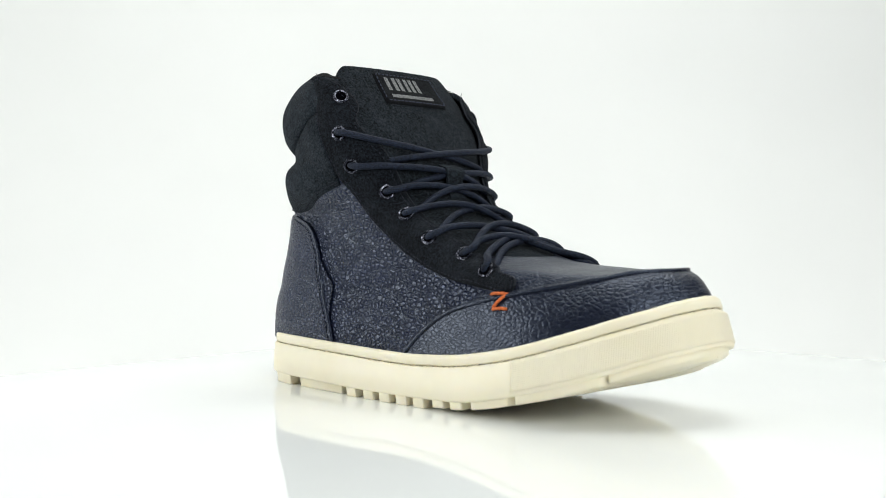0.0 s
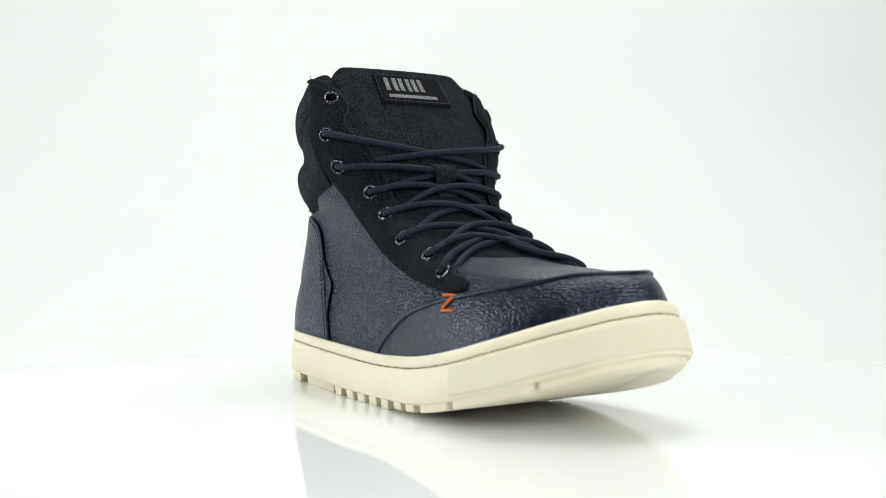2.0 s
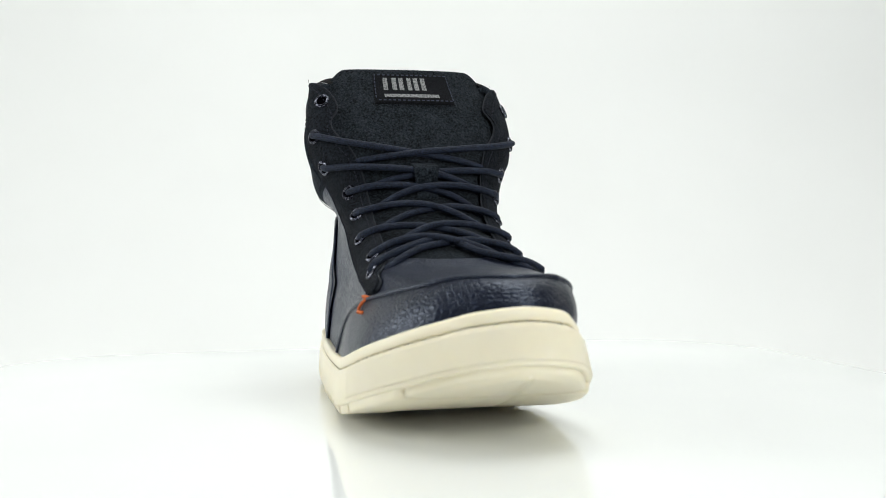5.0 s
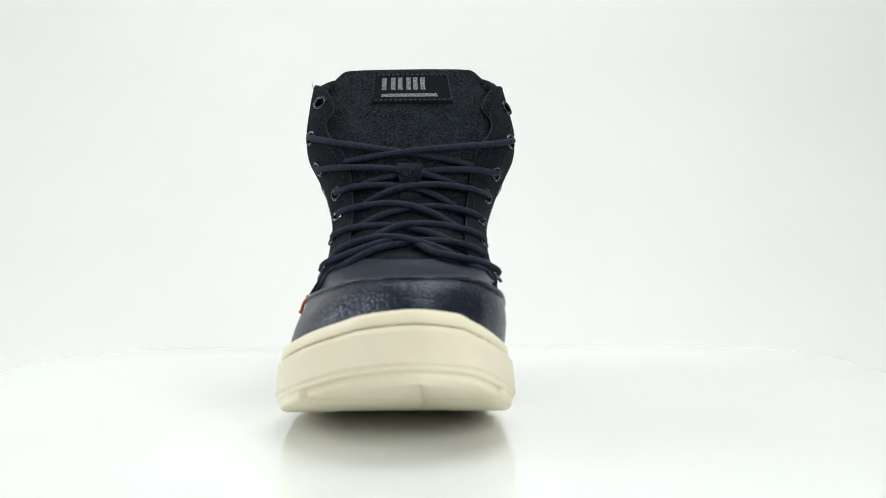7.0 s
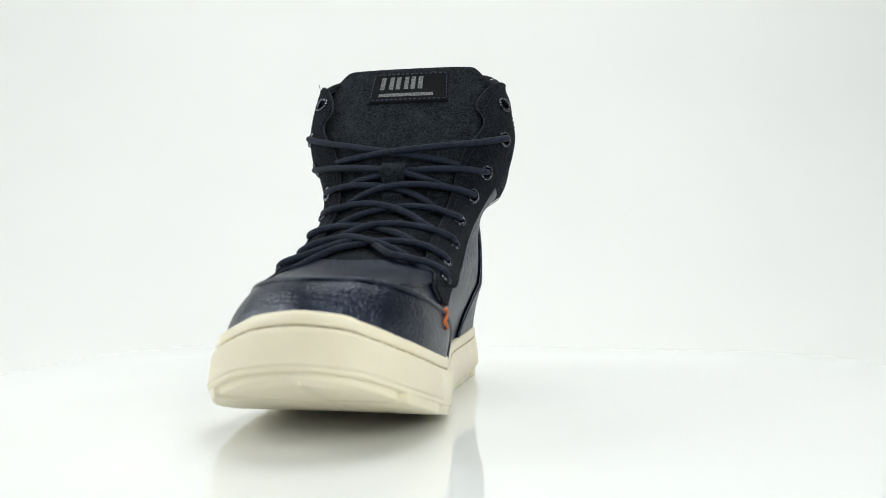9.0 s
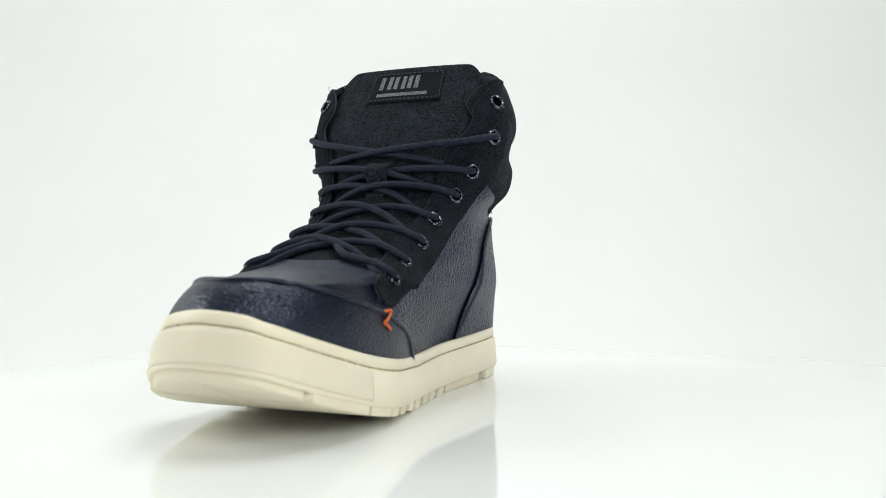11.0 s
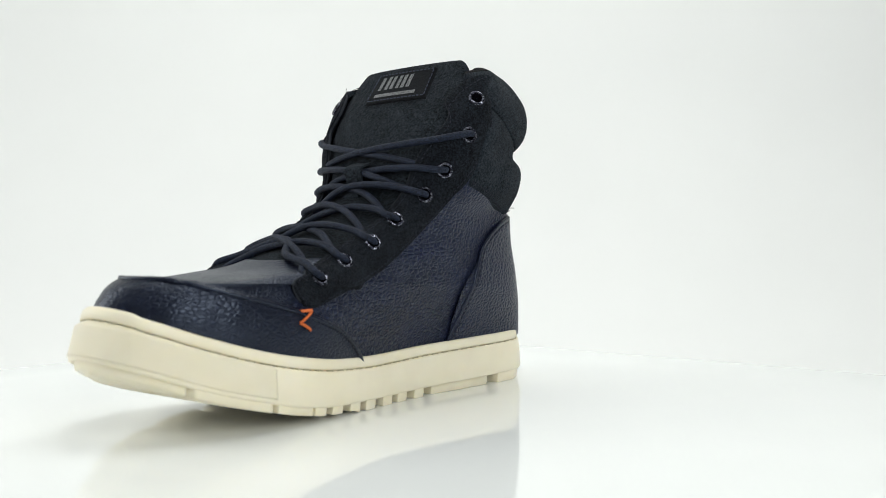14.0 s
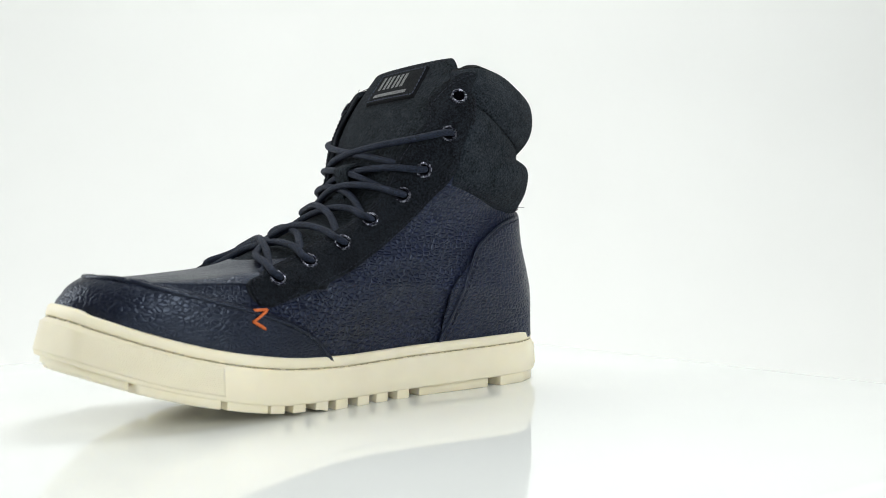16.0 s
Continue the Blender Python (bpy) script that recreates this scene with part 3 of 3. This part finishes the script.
def stay_share(k, a, back, front):
    """How far from its back edge to its front edge a point lies on the eye stay."""
    best = (9e9, 0.5)
    for p, q in zip(back, front):
        d = q - p
        w = np.array([4.0, 0.25])
        f = float(np.dot((np.array((k, a)) - p) * w, d * w) / np.dot(d * w, d * w))
        f = min(max(f, 0.0), 1.0)
        e = float(np.linalg.norm((p + d * f - np.array((k, a))) * w))
        if e < best[0]:
            best = (e, f)
    return best[1]


def eyelet_places(side):
    return [find(x, z, side) for x, z in EYELETS[side]]


def eyelet(k, a, off, aside):
    """A small ribbed metal ring round a black disc painted as the hole's shade."""
    c = on_upper(k, a, off) + aside
    n = upper_normal(k, a)
    m = n.to_track_quat("Z", "Y").to_matrix()
    bm = bmesh.new()
    rows = []
    for i in range(48):
        t = 2 * math.pi * i / 48
        rib = 1.0 + (0.10 if i % 2 else -0.06)
        ring = []
        for j in range(8):
            u = 2 * math.pi * j / 8
            rr = 0.00345 + 0.00085 * math.cos(u) * rib
            zz = 0.00075 * math.sin(u) * rib
            ring.append(c + m @ Vector((rr * math.cos(t), rr * math.sin(t), zz)))
        rows.append(ring)
    rows.append(rows[0])
    grid_faces(bm, rows, wrap=True)
    bmesh.ops.remove_doubles(bm, verts=bm.verts, dist=1e-7)
    ring = part("eyelet", bm, M_EYELET, shoe, "ribbed dark metal eyelet", smooth=False)
    bm = bmesh.new()
    rows = [[c + m @ Vector((0.0030 * math.cos(t), 0.0030 * math.sin(t), z)) for t in np.linspace(0, 2 * math.pi, 25)[:-1]] for z in (0.0001, -0.0022)]
    rows.append([c + m @ Vector((0.0002 * math.cos(t), 0.0002 * math.sin(t), -0.0002)) for t in np.linspace(0, 2 * math.pi, 25)[:-1]])
    grid_faces(bm, [rows[0], rows[2]], wrap=True)
    hole = part("eyelet_shade_disc", bm, M_HOLE_SHADE, ring)


def build_tongue():
    bm = bmesh.new()
    ks = list(np.linspace(5.0, 13.4, 60)) + list(np.linspace(13.5, 15.0, 26))
    outer, inner = [], []
    for k in ks:
        t = max(0.0, (k - 13.4) / 1.6)
        side = 52 - 18 * min(max((k - 10.5) / 2.0, 0), 1)
        lim = side if t < 0.5 else side - 17 * (1 - math.sqrt(max(0, 1 - ((t - 0.5) / 0.5) ** 2)))
        angs = np.linspace(-lim - 2.5 * min(max((k - 10.5) / 2.0, 0), 1), lim + 5 * min(max((k - 10.5) / 2.0, 0), 1), 90)
        soft = 0.0016 * (1 - min(1, (15.0 - k) / 0.18)) ** 2
        outer.append([on_upper(k, a, -0.0012 - soft) for a in angs])
        inner.append([on_upper(k, a, -0.0062 + soft) for a in angs])
    vo = grid_faces(bm, outer)
    vi = grid_faces(bm, inner)
    n = len(vo[0])
    for i in range(n - 1):
        bm.faces.new((vo[-1][i], vo[-1][i + 1], vi[-1][i + 1], vi[-1][i]))
    for r in range(len(vo) - 1):
        for c in (0, n - 1):
            bm.faces.new((vo[r][c], vo[r + 1][c], vi[r + 1][c], vi[r][c]))
    part("tongue", bm, M_TONGUE, shoe, "brushed dark navy suede tongue")
    # woven label sewn to the tongue
    lo = [(13.27, a) for a in np.linspace(-12.0, 15.0, 40)]
    hi = [(14.6, a) for a in np.linspace(-12.0, 15.0, 40)]
    label = panel("label", lo, hi, M_LABEL, 0.0004, rows=20, thick=0.0016, label="black sewn label with grey print")

    def print_block(k0, k1, a0, a1, slant=0.0):
        b = bmesh.new()
        rows = [[on_upper(k, a + slant * (k - k0), 0.00062) for a in np.linspace(a0, a1, 12)] for k in np.linspace(k0, k1, 6)]
        grid_faces(b, rows)
        part("print", b, M_INK, label, "worn grey printed shape")
    for a0 in (-8.6, -5.6, -3.2, -0.3, 2.1, 4.6):
        print_block(13.80, 14.38, a0, a0 + 1.55)
    print_block(13.49, 13.63, -8.6, 9.8)
    edge = ([(13.36, a) for a in np.linspace(-11.4, 14.4, 40)] + [(k, 14.4) for k in np.linspace(13.36, 14.52, 20)]
            + [(14.52, a) for a in np.linspace(14.4, -11.4, 40)] + [(k, -11.4) for k in np.linspace(14.52, 13.36, 20)])
    stitches("stitching", edge, 0.0006, M_LABEL_THREAD, 0.0015, 0.0012, 0.00032)
    # lace keeper on the tongue
    lo = [(k, -5.2) for k in np.linspace(10.55, 8.95, 40)]
    hi = [(k, 5.2) for k in np.linspace(10.55, 8.95, 40)]

    def lift(k, f):
        t = (k - 10.05) / 0.42
        return 0.0064 * math.exp(-t * t)
    panel("lace_keeper", lo, hi, M_SUEDE, 0.0002, rows=10, thick=0.0012, flare=lift, label="suede lace keeper loop")


def build_laces():
    pl = {s: eyelet_places(s) for s in (-1, 1)}
    R = 0.00185
    CROSS = {1: 10.95, 2: 10.05, 3: 9.3, 4: 8.2, 5: 7.0, 6: 6.15}

    def lace(points):
        bm = bmesh.new()
        path = spread(catmull([on_upper(*p[:3]) + (spread_out(p[1], p[3]) if len(p) > 3 else Vector()) for p in points], 120), 70)
        tube(bm, path, R, sides=20, flat=0.92, rib=0.055)
        part("lace", bm, M_LACE, shoe, "round dark navy cord lace")

    def flare_at(k):
        t = min(max((k - 10.6) / 1.6, 0), 1)
        return 0.0032 * t * t * (3 - 2 * t)
    for i in range(1, 7):
        for s in (-1, 1):
            k0, a0 = pl[s][i]
            k1, a1 = pl[-s][i + 1]
            dk = k1 - k0
            over = 0.0021 if (s < 0) == (i % 2 == 0) else 0.0
            f0 = flare_at(k0)
            a0, a1 = abs(a0), abs(a1)
            rise = CROSS[i] - (k0 + k1) / 2

            def at(f):
                return k0 + dk * f + rise * math.sin(math.pi * f)
            pts = [(k0 + 0.02, s * (a0 + 1.2), 0.0000, 0.75 * f0), (k0 + 0.03, s * (a0 - 0.4), 0.0030, 0.8 * f0), (at(0.05), s * (a0 - 6), 0.0040, 0.75 * f0),
                   (at(0.19), s * (a0 * 0.64), 0.0034, 0.45 * f0), (at(0.36), s * a0 * 0.30, 0.0024 + over * 0.6 + 0.1 * f0),
                   (at(0.5), 0.0, 0.0014 + over), (at(0.63), -s * a1 * 0.26, 0.0012 + over * 0.5),
                   (at(0.75), -s * a1 * 0.48, 0.0009), (at(0.86), -s * a1 * 0.68, 0.0000), (at(0.95), -s * a1 * 0.9, -0.0010)]
            lace(pts)
    # lowest bar, straight across
    (k0, a0), (k1, a1) = pl[-1][7], pl[1][7]
    a0, a1 = abs(a0), abs(a1)
    lace([(k0, -a0 - 1.2, -0.001), (k0 + 0.06, -a0 + 0.5, 0.0030), (k0 + 0.40, -a0 + 7, 0.0042), (k0 + 1.30, -a0 * 0.6, 0.0032), (k0 + 2.10, -a0 * 0.25, 0.0022), (k0 + 2.30, 0, 0.0022),
          (k1 + 2.15, a1 * 0.25, 0.0022), (k1 + 1.35, a1 * 0.6, 0.0030), (k1 + 0.42, a1 - 7, 0.0042), (k1 + 0.06, a1 - 0.5, 0.0030), (k1, a1 + 1.2, -0.001)])


def build_marks():
    """The orange bar tacks at the foot of the eye stays."""
    for side, zig in ((-1, [(0.1075, 0.0562), (0.1168, 0.0564), (0.1110, 0.0496), (0.1190, 0.0500)]),
                      (1, [(0.1140, 0.0513), (0.1065, 0.0514), (0.1140, 0.0464), (0.1078, 0.0429)])):
        top = None
        for p, q in zip(zig, zig[1:]):
            bm = bmesh.new()
            pts = []
            for f in np.linspace(0, 1, 9):
                k, a = find(p[0] + (q[0] - p[0]) * f, p[1] + (q[1] - p[1]) * f, side)
                pts.append(on_upper(k, a, 0.0030 - 0.0012 * abs(2 * f - 1) ** 4))
            tube(bm, pts, 0.00075, sides=8)
            part("bar_tack", bm, M_ORANGE, shoe, "orange thread bar tack")


def build_loose_threads():
    """Frayed thread ends at the corners of the tongue, the flap and the heel seam."""
    ends = [(13.75, 36.0, 0.003, (0.0005, 0.002, 0.0045)), (13.70, 36.5, 0.003, (-0.001, 0.003, 0.0035)), (13.95, -50.0, 0.0075, (0.0, -0.001, 0.0030)),
            (13.95, -55.0, 0.0065, (-0.002, 0.0, 0.0022)), (8.05, 150.0, 0.003, (-0.003, 0.003, 0.0002))]
    for k, a, off, way in ends:
        p = on_upper(k, a, off - 0.002)
        w = Vector(way)
        bm = bmesh.new()
        tube(bm, [p, p + w * 0.4 + Vector((0.0004, 0, 0)), p + w * 0.75, p + w + Vector((-0.0005, 0.0004, 0))], 0.00016, sides=5)
        part("loose_thread", bm, M_THREAD, shoe)


# ---------------------------------------------------------------- the shoe: its sole


def sole_ring(off, height, ids=None, lean=True):
    """Points round the sole: off outwards from the outline, at a height given by a function of x."""
    out = []
    for i in (range(len(OUTLINE)) if ids is None else ids):
        (x, y), (nx, ny) = OUTLINE[i % len(OUTLINE)], OUT_NORMAL[i % len(OUTLINE)]
        z = height(x)
        lo, hi = sole_low(x), sole_top(x)
        f = (z - lo) / (hi - lo)
        o = off - (0.0012 + 0.0045 * toe_share(x)) * max(f, 0) if lean else off
        out.append((x + nx * o, y + ny * o, z))
    return out


def build_sole():
    n = len(OUTLINE)
    up = lambda d: (lambda x: sole_top(x) - d)
    dn = lambda d: (lambda x: sole_low(x) + d)
    # wall
    bm = bmesh.new()
    rows = [sole_ring(-0.0075, dn(0.0001)), sole_ring(-0.0020, dn(0.0)), sole_ring(-0.0006, dn(0.0004)), sole_ring(0, dn(0.0014)),
            sole_ring(0, dn(0.006)), sole_ring(0.0, lambda x: sole_top(x) - 0.0106), sole_ring(-0.0003, lambda x: sole_top(x) - 0.0102),
            sole_ring(-0.0003, up(0.0070)), sole_ring(-0.0006, up(0.0063)), sole_ring(-0.0014, up(0.0059)), sole_ring(-0.0030, up(0.0058))]
    vs = grid_faces(bm, rows, wrap=True)
    wall = part("midsole", bm, M_SOLE, shoe, "cream rubber cupsole wall")
    # rand above the groove
    bm = bmesh.new()
    rows = [sole_ring(-0.0034, up(0.0056)), sole_ring(-0.0016, up(0.0053)), sole_ring(-0.0009, up(0.0046)), sole_ring(-0.0009, up(0.0012)),
            sole_ring(-0.0013, up(0.0004)), sole_ring(-0.0020, up(0.0)), sole_ring(-0.0030, up(0.0001)), sole_ring(-0.0080, up(0.0010))]
    grid_faces(bm, rows, wrap=True)
    part("rand", bm, M_SOLE, shoe, "cream rubber rand")
    # thread in the groove
    bm = bmesh.new()
    ring = [Vector(p) for p in sole_ring(-0.0017, up(0.00575))]
    i = 0
    while i < n - 4:
        tube(bm, [ring[(i + j) % n] for j in range(4)], 0.00042, sides=5)
        i += 5
    part("stitching", bm, M_SOLE_THREAD, shoe, "cream thread in the sole groove")
    # bottom
    bm = bmesh.new()
    rows = [sole_ring(-0.0015, dn(0.0002)), sole_ring(-0.010, dn(-0.0002))]
    mid = [(0.05 + (x - 0.05) * 0.05, 0.0125 + (y - 0.0125) * 0.05, 0.005) for x, y, z in rows[1]]
    inner = [(0.05 + (x - 0.05) * 0.55, 0.0125 + (y - 0.0125) * 0.55, sole_low(0.05 + (x - 0.05) * 0.55)) for x, y, z in rows[1]]
    grid_faces(bm, rows + [inner, mid], wrap=True)
    part("outsole", bm, M_SOLE, shoe, "cream rubber outsole")
    # textured toe bumper and ribbed heel plate, standing a little proud
    toe_ids = [i for i in range(n) if OUTLINE[i][0] > 0.1295]
    toe_ids = sorted(toe_ids)
    heel = [i for i in range(n // 2, n + n // 2) if OUTLINE[i % n][0] < -0.0885]

    def plate_on(name, ids, z0, z1, proud, mat, label):
        b = bmesh.new()
        prof = [(0.0, 0.0), (proud, 0.03)] + [(proud, f) for f in np.linspace(0.12, 0.9, 8)] + [(proud, 0.975), (0.0, 1.0)]
        rows = []
        for o, f in prof:
            h = lambda x, f=f: z0(x) + (z1(x) - z0(x)) * f
            r = sole_ring(o, h, ids)
            inner0, inner1 = sole_ring(-0.001, h, [ids[0]])[0], sole_ring(-0.001, h, [ids[-1]])[0]
            rows.append([inner0] + r + [inner1])
        vs = grid_faces(b, rows)
        place = {}
        for r, (o, f) in zip(vs, prof):
            run = 0.0
            for i, v in enumerate(r):
                if i:
                    run += (Vector((v.co.x, v.co.y)) - Vector((r[i - 1].co.x, r[i - 1].co.y))).length
                place[v] = (run, v.co.z - z0(v.co.x))
        uv = b.loops.layers.uv.new("UVMap")
        for face in b.faces:
            for loop in face.loops:
                loop[uv].uv = place[loop.vert]
        return part(name, b, mat, shoe, label)
    plate_on("toe_bumper", toe_ids, dn(0.0022), up(0.0068), 0.0007, M_BUMPER, "textured cream rubber toe bumper")
    plate_on("heel_plate", heel, dn(0.0022), up(0.0085), 0.0007, M_HEELPLATE, "ribbed cream heel plate")
    # tread plate under the toe, in three runs with cuts between
    runs = [[i for i in toe_ids if OUTLINE[i][1] < 0.0225 and 0.1310 < OUTLINE[i][0] < 0.1692],
            [i for i in toe_ids if OUTLINE[i][0] > 0.1705],
            [i for i in toe_ids if OUTLINE[i][1] > 0.0225 and 0.1310 < OUTLINE[i][0] < 0.1692]]
    for run, ids in enumerate(runs):
        b = bmesh.new()
        d = 0.0016 if run == 1 else 0.0
        rows = [sole_ring(-0.0014 - d, dn(0.0024), ids), sole_ring(-0.0012 - d, dn(0.0002), ids), sole_ring(-0.0014 - d, dn(-0.0030), ids), sole_ring(-0.0024 - d, dn(-0.0038), ids)]
        for f in (0.25, 0.5, 0.75, 1.0):
            rows.append([(x, y + (0.0225 - y) * f, sole_low(x) - 0.0040) for x, y, _ in rows[3]])
        rows.append([(x, y, sole_low(x) + 0.001) for x, y, _ in rows[-1]])
        vs = grid_faces(b, rows)
        b.faces.new([r[0] for r in vs][::-1])
        b.faces.new([r[-1] for r in vs])
        part("toe_tread", b, M_SOLE, shoe)


def lug(x0, x1, side, inset, depth, z0=0.0):
    """One tread block at the sole's edge between x0 and x1."""
    line = [(i, OUTLINE[i]) for i in range(len(OUTLINE)) if x0 <= OUTLINE[i][0] <= x1 and (OUTLINE[i][1] - 0.012) * side > 0]
    line = sorted(line, key=lambda e: e[1][0])
    if len(line) < 2:
        return
    ids = [e[0] for e in line]
    pick = [ids[0], ids[len(ids) // 2], ids[-1]] if len(ids) > 2 else ids
    top = [Vector((*(OUTLINE[i] - OUT_NORMAL[i] * inset), sole_low(OUTLINE[i][0]) + 0.001)) for i in pick]
    bot = [Vector((*(OUTLINE[i] - OUT_NORMAL[i] * (inset + 0.0006)), (z0 if OUTLINE[i][0] < 0.072 else max(z0, sole_low(OUTLINE[i][0]) - 0.0036)))) for i in pick]
    inn = Vector((0, -side * depth, 0))
    bm = bmesh.new()
    a = [bm.verts.new(p) for p in top]
    b = [bm.verts.new(p) for p in bot]
    c = [bm.verts.new(p + inn) for p in bot]
    d = [bm.verts.new(p + inn) for p in top]
    for r, s in ((a, b), (b, c), (c, d), (d, a)):
        for i in range(len(r) - 1):
            bm.faces.new((r[i], r[i + 1], s[i + 1], s[i]))
    bm.faces.new((a[0], b[0], c[0], d[0]))
    bm.faces.new((a[-1], d[-1], c[-1], b[-1]))
    bmesh.ops.bevel(bm, geom=list(bm.edges), offset=0.0005, segments=2, affect="EDGES", profile=0.5)
    part("lug", bm, M_SOLE, shoe)


def build_tread():
    for side in (-1, 1):
        for i in range(7):
            x = 0.0075 + 0.0135 * i + (0.008 if side > 0 else 0.0)
            lug(x, x + 0.0098, side, 0.0012, 0.024)
        lug(0.1025 + (0.004 if side > 0 else 0), 0.1280, side, 0.0012, 0.022)
        lug(-0.0420, 0.0015 + (0.006 if side > 0 else 0), side, 0.0030, 0.026)
        lug(-0.0860, -0.0480, side, 0.0014, 0.020)


build_upper()
build_tongue()
build_laces()
build_marks()
build_loose_threads()
build_sole()
build_tread()
plate = turntable()


# ---------------------------------------------------------------- what moves
TURN = [(0, -49.12), (1, -55.36), (2, -61.61), (3, -67.77), (4, -73.95), (5, -80.41), (6, -87.01), (7, -93.52), (8, -100.07), (9, -106.48), (10, -112.57), (11, -118.41), (12, -124.15), (13, -129.93), (14, -135.43), (15, -140.87), (16, -146.20)]


def motions():
    for thing in (plate, shoe):
        walk(thing, [(t, pose(0, 0, 0, 0, 0, a)) for t, a in TURN])


motions()
